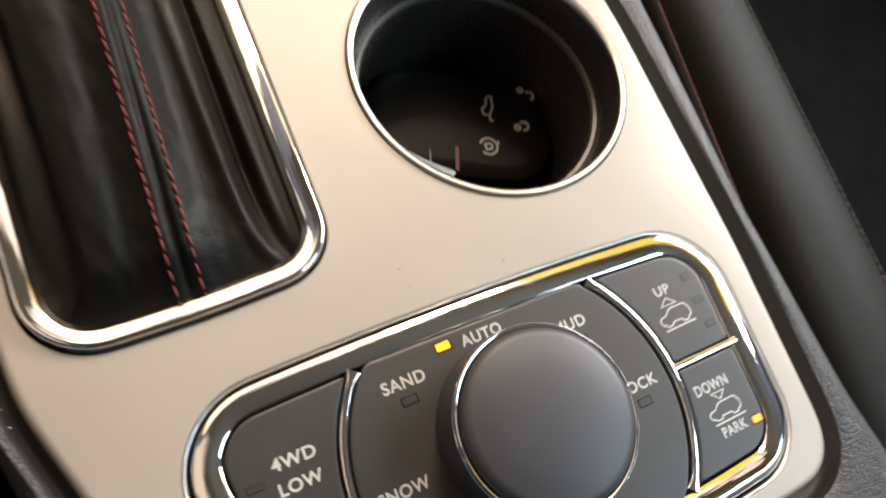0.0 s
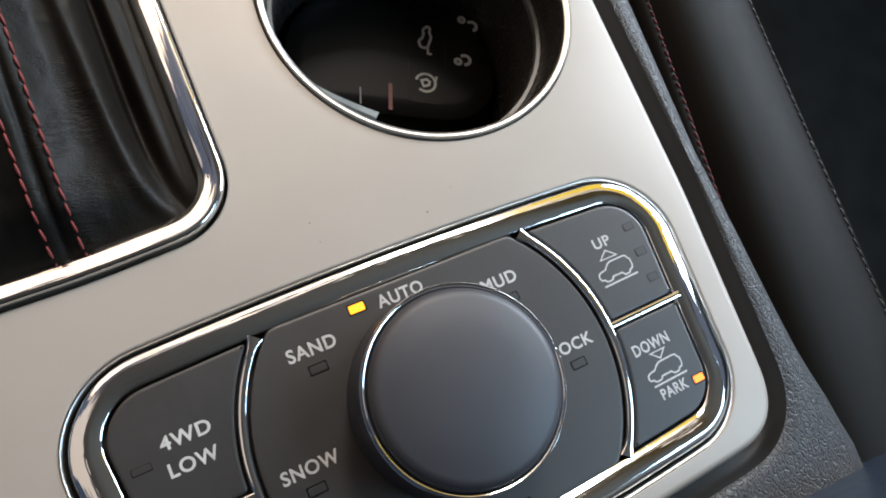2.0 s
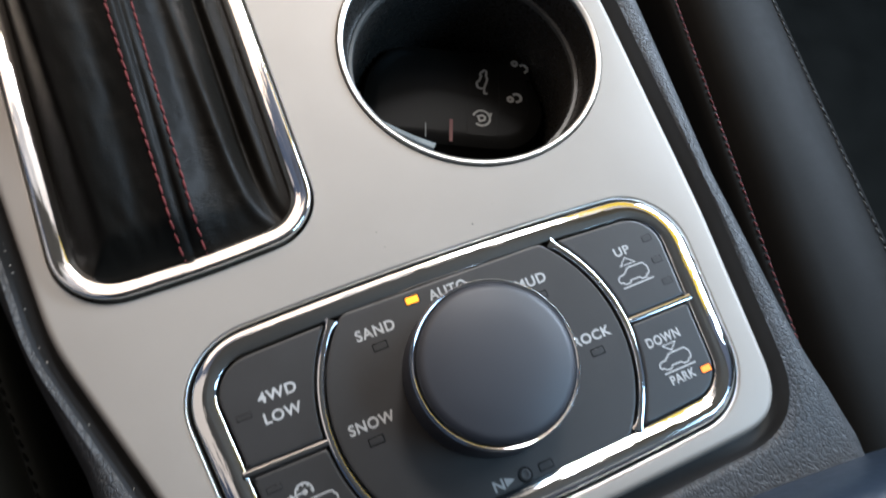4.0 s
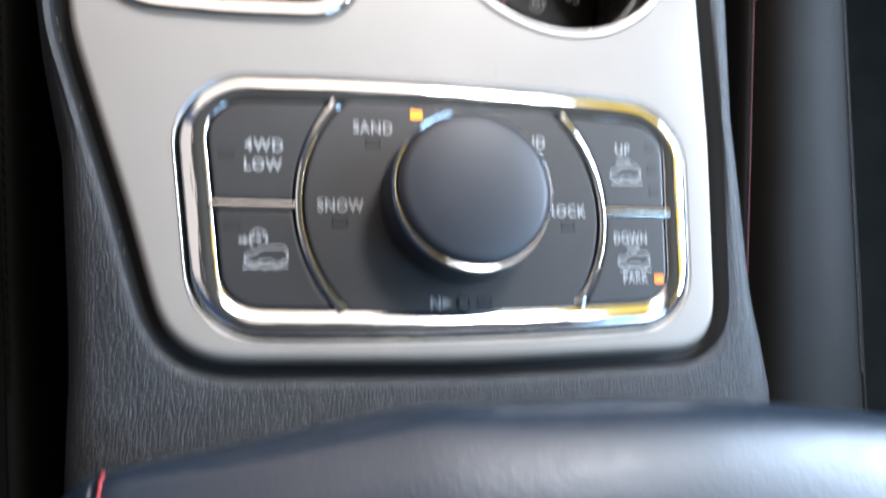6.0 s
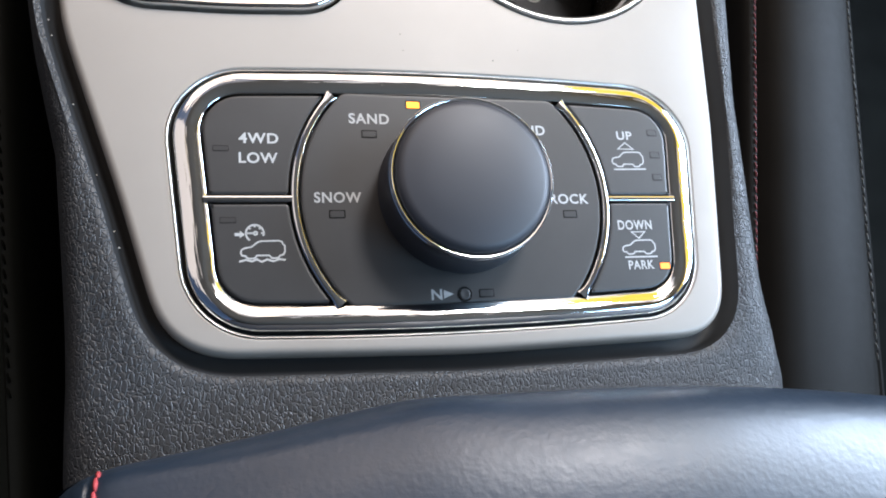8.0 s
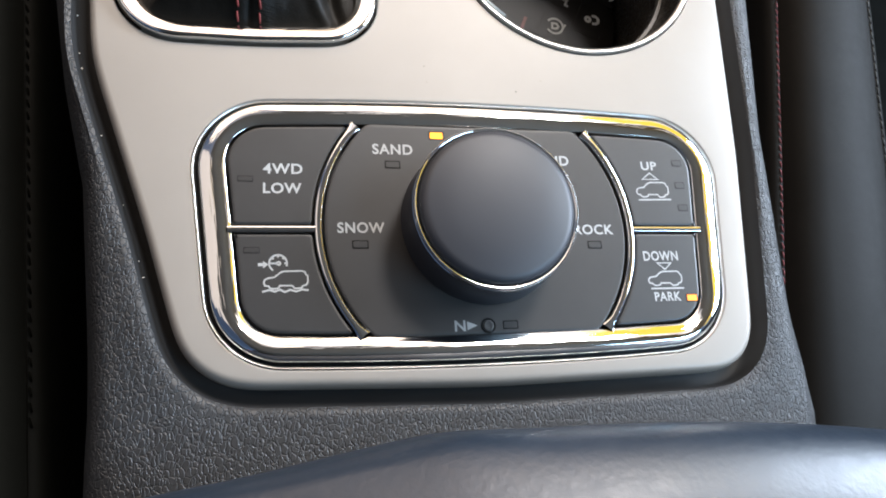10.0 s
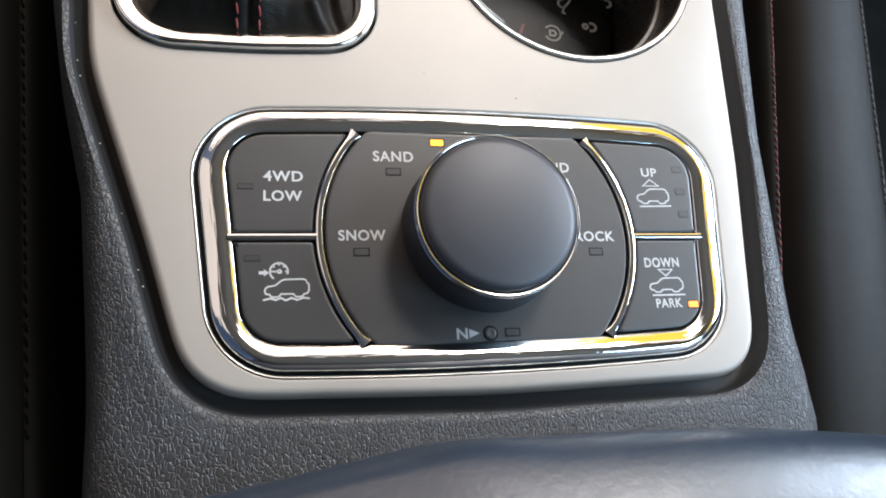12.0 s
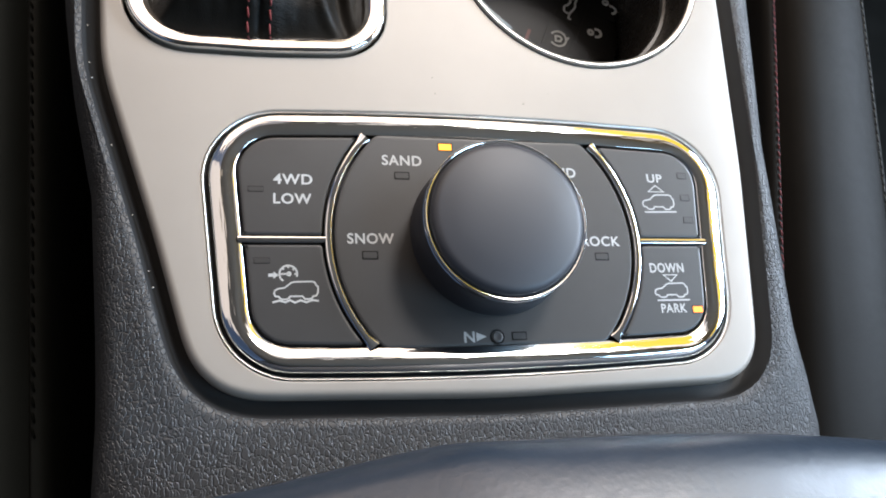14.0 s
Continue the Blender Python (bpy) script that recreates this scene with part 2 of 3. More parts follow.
M_TRIM = material("satin_silver_paint", (0.305, 0.273, 0.238), 0.46, 0.18, 0.03, 40, 0.03, 6000, rough_vary=0.03)
M_CHROME = material("chrome", (0.72, 0.72, 0.72), 0.07, 1.0, 0.02, 80, 0.22, 110, rough_vary=0.03)
M_LIP = material("satin_chrome", (0.66, 0.66, 0.65), 0.30, 1.0, 0.03, 80, rough_vary=0.04)
M_CHROME_BAND = material("rubbed_chrome", (0.72, 0.72, 0.71), 0.06, 1.0, 0.03, 80, 0.42, 520, rough_vary=0.04, vec=(0.06, 1.0, 1.0), along=True)
M_PANEL = material("soft_black_plastic", (0.0212, 0.0195, 0.0185), 0.44, 0.0, 0.1, 90, 0.05, 5000, spec=0.6)
M_BUTTON = material("matt_black_button_plastic", (0.0188, 0.0180, 0.0178), 0.45, 0.0, 0.1, 90, 0.05, 5000, spec=0.6)
M_KNOB = material("rubbery_black_knob_coating", (0.030, 0.031, 0.037), 0.48, 0.0, 0.06, 40, 0.02, 6000, rough_vary=0.02, spec=0.5)
M_PRINT = material("pale_grey_print", (0.40, 0.40, 0.39), 0.6, 0.0, 0.1, 500)
M_PRINT_MID = material("mid_grey_print", (0.27, 0.27, 0.26), 0.6, 0.0, 0.1, 500)
M_PALE_LINE = material("dim_grey_line", (0.16, 0.16, 0.15), 0.6, 0.0, 0.1, 500)
M_FOB = material("dull_black_fob", (0.0050, 0.0046, 0.0039), 0.35, 0.0, 0.1, 90, spec=0.12)
M_FOBPRINT = material("grey_fob_print", (0.34, 0.34, 0.32), 0.6, 0.0, 0.1, 500)
M_LENS = material("unlit_smoked_lens", (0.020, 0.019, 0.0185), 0.44, 0.0, 0.1, 300)
M_AMBER = lit("amber_lamp", (1.0, 0.36, 0.01), 1.5)
M_GRAIN = material("grained_dark_plastic", (0.025, 0.0254, 0.0264), 0.50, 0.0, 0.12, 50, 0.62, 900, "cells", vec=(1.0, 0.6, 1.0), crease=0.15)
M_CHANNEL = material("smooth_dark_plastic", (0.015, 0.015, 0.0152), 0.5, 0.0, 0.1, 60, 0.03, 4000)
M_LEATHER = material("black_leather", (0.0060, 0.0050, 0.0037), 0.46, 0.0, 0.15, 50, 0.35, 1300, "cells", spec=0.11, wrinkles=2.0, relief=0.12)
M_ARM = material("dark_blue_black_armrest_leather", (0.0115, 0.021, 0.037), 0.41, 0.0, 0.1, 40, 0.22, 640, spec=0.7)
M_PAD = material("grey_brown_seat_leather", (0.0078, 0.0068, 0.0056), 0.62, 0.0, 0.1, 40, 0.05, 1100, "cells", spec=0.11)
M_RED = material("red_thread", (0.16, 0.020, 0.018), 0.7, 0.0, 0.2, 900)
M_GREYTHREAD = material("dark_grey_thread", (0.055, 0.052, 0.046), 0.7, 0.0, 0.2, 900)
M_ARMTHREAD = material("bright_red_thread", (0.34, 0.04, 0.045), 0.7, 0.0, 0.2, 900)
M_DARKTHREAD = material("black_thread", (0.003, 0.0034, 0.0026), 0.8, 0.0, 0.2, 900, spec=0.05)
M_DRIVERPAD = material("black_seat_leather", (0.0110, 0.0122, 0.0108), 0.6, 0.0, 0.1, 40, 0.05, 1100, "cells", spec=0.08)
M_GLOSS = material("glossy_black_plastic", (0.003, 0.003, 0.003), 0.45, 0.0, 0.1, 90, spec=0.15)
M_CUPBLACK = material("black_cup_liner", (0.020, 0.0185, 0.0165), 0.28, 0.0, 0.1, 90)
M_REDMARK = material("dull_red_mark", (0.11, 0.014, 0.011), 0.5)
M_LEDGE = material("lit_ledge", (0.055, 0.055, 0.052), 0.4, 0.0, 0.1, 90)
M_STRIP = material("translucent_grey_strip", (0.14, 0.155, 0.155), 0.25, 0.0, 0.1, 90)
M_CABIN = material("dark_cabin_trim", (0.012, 0.012, 0.012), 0.8, 0.0, 0.15, 8)
M_ROOF = material("grey_headliner", (0.14, 0.128, 0.115), 0.9, 0.0, 0.1, 20)
M_CARPET = material("black_carpet", (0.0058, 0.0062, 0.0058), 0.95, 0.0, 0.2, 30, spec=0.03)
M_SPECK = material("dark_speck", (0.05, 0.045, 0.04), 0.8)
M_DUST = material("pale_dust", (0.5, 0.48, 0.44), 0.9, 0.0, 0.1, 900)

# ---- cabin ----


def box(name, x0, x1, y0, y1, z0, z1, mat):
    bm = bmesh.new()
    bmesh.ops.create_cube(bm, size=1.0)
    for v in bm.verts:
        v.co = ((x0 + x1) / 2 + v.co.x * (x1 - x0), (y0 + y1) / 2 + v.co.y * (y1 - y0), (z0 + z1) / 2 + v.co.z * (z1 - z0))
    return tagged(part(name, bm, mat, smooth=False), kind="structure")


tagged(box("floor", -0.80, 0.80, -1.1, 0.9, -0.36, -0.33, M_CARPET), "black carpeted cabin floor beside the console", "floor")
# Out of view; its front and left edges are cut to shape the chrome's reflections.
headliner = bmesh.new()
edge = [(-0.60, -1.1), (0.70, -1.1), (0.62, 0.30), (0.50, 0.46), (0.0, 0.52), (-0.22, 0.48), (-0.29, 0.34), (-0.32, 0.05), (-0.44, -0.3)]
under, over = [[headliner.verts.new((x, y, z)) for x, y in edge] for z in (0.74, 0.77)]
headliner.faces.new(under)
headliner.faces.new(over)
skin(headliner, [under, over])
tagged(part("ceiling", headliner, M_ROOF, smooth=False), "plain grey cabin headliner", "ceiling", kind="structure")
tagged(box("wall_north", -0.80, 0.80, 0.86, 0.90, -0.33, 0.36, M_CABIN), "plain dark cabin wall below the windshield", "wall")
tagged(box("wall_south", -0.80, 0.80, -1.14, -1.10, -0.33, 0.76, M_CABIN), "plain dark rear cabin wall", "wall")
tagged(box("wall_west", -0.84, -0.80, -1.1, 0.9, -0.33, 0.22, M_CABIN), "plain dark door side below the window", "wall")
tagged(box("wall_east", 0.80, 0.84, -1.1, 0.9, -0.33, 0.30, M_CABIN), "plain dark door side below the window", "wall")

# Unseen glowing yellow card, added at the right so the chrome reflects yellow.
bm = bmesh.new()
front = [bm.verts.new(p) for p in ((0.44, 0.70, 0.74), (0.44, 0.78, 0.46), (0.70, 0.52, 0.37), (0.70, 0.40, 0.74))]
side = [bm.verts.new(p) for p in ((0.70, 0.02, 0.37), (0.70, 0.02, 0.70))]
bm.faces.new(front)
bm.faces.new((front[3], front[2], side[0], side[1]))
tagged(part("backdrop", bm, lit("yellow_glow_card", (0.88, 0.60, 0.06), 1.2), smooth=False), "unseen glowing yellow card, added for the chrome's yellow reflections", "backdrop", kind="structure")

# ---- console and its silver plate ----
TRIM = rounded([(127, 260, 10), (125.7, 140, 200), (118.4, 32, 150), (108.0, -57.6, 20), (0, -58.8, 600), (-103.5, -55, 26), (-119, 0, 90), (-140, 66, 80), (-146, 150, 80), (-146, 260, 10)], 8, 10)
TRIM = relax(resample(TRIM, 3.0), 6)
BOOT = relax(resample(rounded([(-33, 250, 12), (-36, 76, 21), (-82, 73, 300), (-133, 73, 23), (-133, 250, 12)], 10, 10), 2.0), 2)
CUP_X, CUP_Y, CUP_R = 54.3, 137.1, 59.5
CUP = circle(CUP_X, CUP_Y, CUP_R)


def bezel_outline(s):
    """The control panel's frame: s = 0 along its outer edge, 1 along its inner edge."""
    wt, wb = 104.5 - 10.5 * s, 95.0 - 8.5 * s
    yt, yb, r = 46.5 - 8.6 * s, -46.6 + 9.0 * s, 24.0 - 10.5 * s
    pts = rounded([(wt, yt, r), (-wt, yt, r), (-wb, yb, r), (wb, yb, r)], 12, 20)
    out = []
    for p in pts:
        bow = 3.0 * max(0.0, 1 - (p.x / 98) ** 2)
        out.append(Vector((p.x, p.y + bow * (1 if p.y > 0 else -1) * min(1.0, abs(p.y) / 30))))
    return out


def build_trim():
    bm = bmesh.new()
    rows = [(-3.4, 0), (-2.6, -0.10), (-1.8, -0.42), (-1.1, -1.0), (-0.5, -2.0), (-0.15, -3.4), (0, -5.4), (-0.3, -10)]
    rings = [ring(bm, offset(TRIM, d), z - 1.5) for d, z in rows]
    skin(bm, rings)
    loops = [rings[0]]
    for h in (offset(BOOT, 1.1), offset(CUP, 0.5), offset(bezel_outline(0), 2.2)):
        inner = [ring(bm, offset(h, d), z - 1.5) for d, z in ((0, -6), (0, -0.55), (0.14, -0.16), (0.45, 0), (0.8, 0))]
        skin(bm, inner)
        loops.append(inner[-1])
    fill(bm, loops)
    ob = part("trim_plate", bm, M_TRIM, sharp=50)
    return tagged(ob, "satin silver trim plate with openings set into the console", "trim plate")


def build_console():
    con = thing("center_console", "dark grained plastic center console round the silver plate", "console", (0, 0, -60))
    bm = bmesh.new()
    n = len(TRIM)
    area = sum(a.x * b.y - b.x * a.y for a, b in zip(TRIM, TRIM[1:] + TRIM[:1]))
    profile_left = [(-3, -10.5), (1.2, -10), (3.0, -8.4), (4.4, -4.8), (5.5, -1.7), (7.4, -0.6), (10.5, -1.1), (15, -2.7), (20, -4.8), (25, -7.6), (30, -10.6), (38, -17), (48, -70)]
    profile_low = [(-3, -10.5), (1.0, -10.2), (4.2, -9.6), (5.5, -7.6), (6.1, -3.2), (7.4, -1.6), (16, -1.3), (26, -1.5), (40, -2), (55, -4), (75, -8), (95, -14), (110, -60)]
    profile_right = [(-3, -10), (1.0, -9.4), (3.0, -7.6), (4.8, -4.4), (6.2, -1.8), (0.45, -1.0), (0.62, -1.2), (0.78, -2.2), (0.90, -4.2), (1.0, -8), (1.06, -20), (1.1, -60), (1.15, -300)]
    dense = list(range(6)) + [5 + j / 4 for j in range(1, 29)]
    profile_left, profile_low, profile_right = [[tuple(np.interp(k, range(13), [q[i] for q in prof]) for i in (0, 1)) for k in dense] for prof in (profile_left, profile_low, profile_right)]
    rings = []
    for k in range(len(profile_left)):
        loop = []
        for i, p in enumerate(TRIM):
            e = (TRIM[(i + 3) % n] - TRIM[i - 3]).normalized()
            nr = Vector((e.y, -e.x)) * (1 if area > 0 else -1)
            wl, wr, wb = max(0, -nr.x) ** 2, max(0, nr.x) ** 2, max(0, -nr.y) ** 2
            if nr.y > 0.7:
                wr, wl, wb = 1, 0, 0
            tot = wl + wr + wb + 1e-9
            edge = np.interp(p.y, (-90, -72, -50, -34, -12, 46, 121, 260), (134, 132.2, 130.6, 130.6, 131.4, 134, 143, 160))
            dr = profile_right[k][0] if k < 5 else profile_right[k][0] * max(14.0, edge - p.x)
            d = (wl * profile_left[k][0] + wr * dr + wb * profile_low[k][0]) / tot
            z = (wl * profile_left[k][1] + wr * profile_right[k][1] + wb * profile_low[k][1]) / tot
            q = p + nr * d
            over = q.x - np.interp(q.y, (-90, -72, -50, -34, -12, 46, 121, 260), (134, 132.2, 130.6, 130.6, 131.4, 134, 143, 160))
            if over > 0 and k > 5:
                z, q.x = z - 6 * over, q.x - 0.93 * over
            past = np.interp(q.y, (-60, 20, 60, 95, 260), (-127.0, -132.0, -140.5, -146.0, -162.0)) - q.x
            if past > 0 and k > 5:
                z, q.x = z - min(0.05 * past * past, 8 * past), q.x + past - 17.0 * (1 - math.exp(-past / 17.0))
            loop.append(bm.verts.new(V(q.x, q.y, z)))
        rings.append(loop)
    skin(bm, rings[4:])
    low = bmesh.new()
    inner = [[low.verts.new(v.co) for v in loop] for loop in rings[:5]]
    skin(low, inner)
    for v in [v for loop in rings[:4] for v in loop]:
        bm.verts.remove(v)
    part("body", bm, M_GRAIN, con, sharp=60)
    part("channel", low, M_CHANNEL, con, "smooth dark channel round the silver plate", sharp=60)
    return con


build_trim()
build_console()

# ---- terrain control panel ----
panel = thing("terrain_control_panel", "black terrain control panel with chrome frame and round knob", "control panel", (0, 0, -6))


def build_bezel():
    bm = bmesh.new()
    steps = [(0.03, -6), (0.03, -1.6), (0.036, -0.9), (0.055, -0.45)] + [(0.08 + 0.86 * k / 22, -0.2) for k in range(23)]
    steps += [(0.955, -0.28), (0.975, -0.35), (0.99, -0.6), (1.0, -1.2), (1.0, -6)]
    rings = []
    for s, z in steps:
        pts, heights = bezel_outline(s), []
        for p in pts:
            crown = np.interp(p.y, (-42, -28, 28, 42), (0.36, 0.56, 0.56, 0.48))
            side = (s - crown) / (crown - 0.08 if s < crown else 0.94 - crown)
            arch = np.interp(p.y, (-43, -30, 30, 43), (1.6, 0.9, 0.85, 0.58))
            heights.append(z + arch * max(0.0, 1 - abs(side) ** 1.8))
        rings.append(ring(bm, pts, heights))
    skin_uv(bm, rings)
    return part("chrome_frame", bm, M_CHROME_BAND, panel, "polished chrome frame", sharp=70)


build_bezel()
lip = bmesh.new()
skin(lip, [ring(lip, bezel_outline(s), z) for s, z in ((-0.215, -6), (-0.215, -1.5), (-0.208, -1.2), (-0.195, -1.05), (-0.175, -1.12), (-0.135, -1.50), (-0.122, -1.8), (-0.12, -6))])
part("frame_lip", lip, M_LIP, panel, "thin bright lip round the chrome frame", sharp=70)
# Black strip added in the groove; it stands in for the gap's shade.
gap_floor = bmesh.new()
skin(gap_floor, [ring(gap_floor, bezel_outline(s), z) for s, z in ((-0.12, -3.6), (0.03, -3.4))])
part("gap_floor", gap_floor, M_GLOSS, panel, "black strip laid in the gap inside the bright lip for its shade")
INNER = bezel_outline(1.0)
R_DIV0, R_DIV1 = 59.2, 61.9

base = bmesh.new()
r0 = ring(base, offset(INNER, 2), -5.0)
base.faces.new(r0)
part("backing", base, M_LENS, panel)


def clipped(keep, cuts):
    """The part of the frame's inner outline that is kept, closed with the cut's own points."""
    inset = resample(offset(INNER, -0.9), 0.8)
    flags = [keep(p) for p in inset]
    start = next(i for i in range(len(inset)) if flags[i] and not flags[i - 1])
    run = []
    for j in range(len(inset)):
        p = inset[(start + j) % len(inset)]
        if not keep(p):
            break
        run.append(p)
    ends = cuts
    if (Vector(ends[0]) - run[-1]).length > (Vector(ends[-1]) - run[-1]).length:
        ends = ends[::-1]
    return relax(resample(run + [Vector(e) for e in ends], 0.8), 3)


def half_width(r, y):
    return math.sqrt(r * r - y * y)


def button_outline(side, upper):
    r = R_DIV1 + 0.7
    bar = 0.6 if upper else -2.9
    lim = 38.9 if upper else -38.7
    ys = [bar + (lim - bar) * i / 20 for i in range(21)]
    cut = [(side * half_width(r, y), y) for y in ys]
    corner = (side * 91.2, bar) if upper else (side * 90.4, bar)
    cuts = [corner] + cut
    return clipped(lambda p: (p.y > bar if upper else p.y < bar) and p.x * side > 0 and p.length > r and abs(p.x) > half_width(r, min(abs(p.y), 38.9)), cuts)


def button(side, upper, label):
    ob = part("button", slab(button_outline(side, upper), 0.0, -5.0, 0.7), M_BUTTON, panel, label)
    return ob


def rounded_box(x, y, w, h, r=0.35):
    return rounded([(x - w / 2, y - h / 2, r), (x + w / 2, y - h / 2, r), (x + w / 2, y + h / 2, r), (x - w / 2, y + h / 2, r)], 3, 1)


def lamp(x, y, w, h, parent, material_, label="", rim=0.9):
    ob = part("indicator", slab(rounded_box(x, y, w, h), 0.08, -0.4, 0.1), material_, parent, label)
    if rim:
        part("surround", slab(rounded_box(x, y, w + rim, h + rim), 0.05, -0.4, 0.03, [rounded_box(x, y, w, h)]), M_GLOSS, ob)
    return ob


b_low = button(-1, True, "black button for low range")
b_off = button(-1, False, "black button with off-road car pictogram")
b_up = button(1, True, "black button raising the car")
b_down = button(1, False, "black button lowering the car")

# round face plate in the middle
face_pts = [Vector((half_width(R_DIV0 - 0.8, y), y)) for y in [-40.6 + 81.2 * i / 60 for i in range(61)]]
face_pts += [Vector((-p.x, p.y)) for p in reversed(face_pts)]
face = part("face_plate", slab(relax(resample(face_pts, 0.8), 6), 0.0, -5.0, 0.7), M_PANEL, panel)


def divider_arc(side):
    bm = bmesh.new()
    prof = [(R_DIV0, -5), (R_DIV0, 0.2), (R_DIV0 + 0.25, 0.75), (R_DIV0 + 0.55, 0.92), (R_DIV0 + 1.35, 1.0), (R_DIV0 + 2.15, 0.92), (R_DIV0 + 2.45, 0.75), (R_DIV1, 0.2), (R_DIV1, -5)]
    rings = []
    for j in range(49):
        a = radians(-41.2 + 82.0 * j / 48)
        end = max(0.0, abs(j - 24) / 24 - 0.88) / 0.12
        mid, wide = (R_DIV0 + R_DIV1) / 2, 1 + 0.9 * end ** 2
        rings.append([bm.verts.new(V(side * (mid + (r - mid) * wide) * math.cos(a), (mid + (r - mid) * wide) * math.sin(a), z * (1 - 0.45 * end * (z > 0.05)))) for r, z in prof])
    skin(bm, rings, closed=False)
    return part("divider", bm, M_CHROME, panel, "thin curved chrome divider", sharp=70)


def divider_bar(side):
    bm = bmesh.new()
    prof = [(-2.4, -5), (-2.4, 0.2), (-2.15, 0.7), (-1.85, 0.88), (-1.15, 0.95), (-0.45, 0.88), (-0.15, 0.7), (0.1, 0.2), (0.1, -5)]
    rings = [[bm.verts.new(V(side * x, y, z)) for y, z in prof] for x in (61.5, 70, 80, 91.5)]
    skin(bm, rings, closed=False)
    return part("divider", bm, M_CHROME, panel, "short straight chrome divider", sharp=70)


for side in (-1, 1):
    divider_arc(side)
    divider_bar(side)

ZP = 0.06
writing("letters", "4WD", -72.6, 21.7, 13.8, 4.3, ZP, M_PRINT, b_low)
writing("letters", "LOW", -72.8, 14.2, 13.4, 4.3, ZP, M_PRINT, b_low)
writing("letters", "SAND", -32.3, 30.4, 15.2, 4.5, ZP, M_PRINT, face)
writing("letters", "SNOW", -45.3, -0.6, 17.0, 4.3, ZP, M_PRINT, face)
writing("letters", "AUTO", -0.6, 35.7, 15.6, 4.4, ZP, M_PRINT, face)
writing("letters", "MUD", 31.8, 27.4, 13.0, 4.4, ZP, M_PRINT, face)
writing("letters", "ROCK", 45.2, -1.2, 16.4, 4.3, ZP, M_PRINT, face)
writing("letters", "N", -11.4, -37.4, 4.0, 4.2, ZP, M_PRINT_MID, face)
writing("letters", "UP", 73.3, 26.1, 7.0, 4.0, ZP, M_PRINT, b_up)
writing("letters", "DOWN", 72.2, -12.1, 15.0, 4.2, ZP, M_PRINT, b_down)
writing("letters", "PARK", 72.6, -28.4, 11.2, 3.8, ZP, M_PRINT, b_down)

tri = bmesh.new()
tri.faces.new([tri.verts.new(V(x, y, ZP)) for x, y in ((-8.8, -35.8), (-8.8, -39.0), (-5.0, -37.4))])
part("arrow", tri, M_PRINT_MID, face, smooth=False)

lamp(-32.6, 24.2, 5.0, 2.3, face, M_LENS, "unlit indicator window")
lamp(-45.8, -6.9, 5.0, 2.3, face, M_LENS, "unlit indicator window")
lamp(44.8, -7.4, 5.0, 2.3, face, M_LENS, "unlit indicator window")
lamp(33.2, 20.8, 5.0, 2.3, face, M_LENS, "unlit indicator window")
lamp(7.5, -37.5, 5.0, 2.3, face, M_LENS, "unlit indicator window")
lamp(-15.0, 36.6, 5.0, 2.6, face, M_AMBER, "glowing amber indicator window")
lamp(-85.6, 17.6, 5.0, 1.8, b_low, M_LENS, "unlit indicator window", rim=0.4)
lamp(-83.4, -8.8, 5.0, 1.8, b_off, M_LENS, "unlit indicator window", rim=0.4)
for x, y in ((86.2, 27.6), (86.0, 17.8), (85.7, 8.1)):
    lamp(x, y, 4.0, 2.4, b_up, M_LENS, "unlit indicator window", rim=0.4)
lamp(83.0, -29.1, 4.2, 2.4, b_down, lit("orange_lamp", (1.0, 0.24, 0.015), 1.3), "glowing amber indicator window")

# pictograms
CAR = [(0, 0.28), (0.02, 0.42), (0.08, 0.50), (0.24, 0.55), (0.38, 0.78), (0.46, 0.83), (0.86, 0.84), (0.93, 0.80), (0.96, 0.66), (1.0, 0.60), (1.0, 0.30), (0.96, 0.16), (0.88, 0.12), (0.86, 0.03), (0.80, 0), (0.70, 0), (0.66, 0.10), (0.64, 0.14), (0.36, 0.14), (0.33, 0.04), (0.28, 0), (0.18, 0), (0.13, 0.05), (0.11, 0.13), (0.03, 0.15), (0, 0.28)]


def car_sign(x0, x1, y0, y1, parent):
    strokes("pictogram", [CAR], 0.55, ZP, M_PRINT, parent, "printed car outline", lambda p: Vector((x0 + (x1 - x0) * p.x, y0 + (y1 - y0) * p.y / 0.84)))


car_sign(66.2, 80.4, 12.6, 18.9, b_up)
strokes("pictogram", [[(66.6, 11.3), (81.0, 11.6)]], 0.62, ZP, M_PRINT, b_up, "printed ground line")
strokes("pictogram", [[(69.6, 20.2), (76.6, 20.2), (73.1, 23.0), (69.6, 20.2)]], 0.5, ZP, M_PRINT, b_up, "printed triangle pointing up")
car_sign(65.4, 79.8, -24.0, -18.4, b_down)
strokes("pictogram", [[(66.0, -25.2), (80.2, -25.2)]], 0.62, ZP, M_PRINT, b_down, "printed ground line")
strokes("pictogram", [[(70.2, -15.0), (76.2, -15.0), (73.2, -17.6), (70.2, -15.0)]], 0.5, ZP, M_PRINT, b_down, "printed triangle pointing down")
car_sign(-79.3, -64.5, -22.6, -16.4, b_off)
strokes("pictogram", [[(-79.8, -23.6), (-77.5, -23.0), (-75.6, -23.6), (-74.0, -22.9), (-72.3, -23.8), (-70.5, -23.0), (-68.5, -23.7), (-66.5, -23.0), (-64.3, -23.3)]], 0.65, ZP, M_PRINT, b_off, "printed rough ground line")
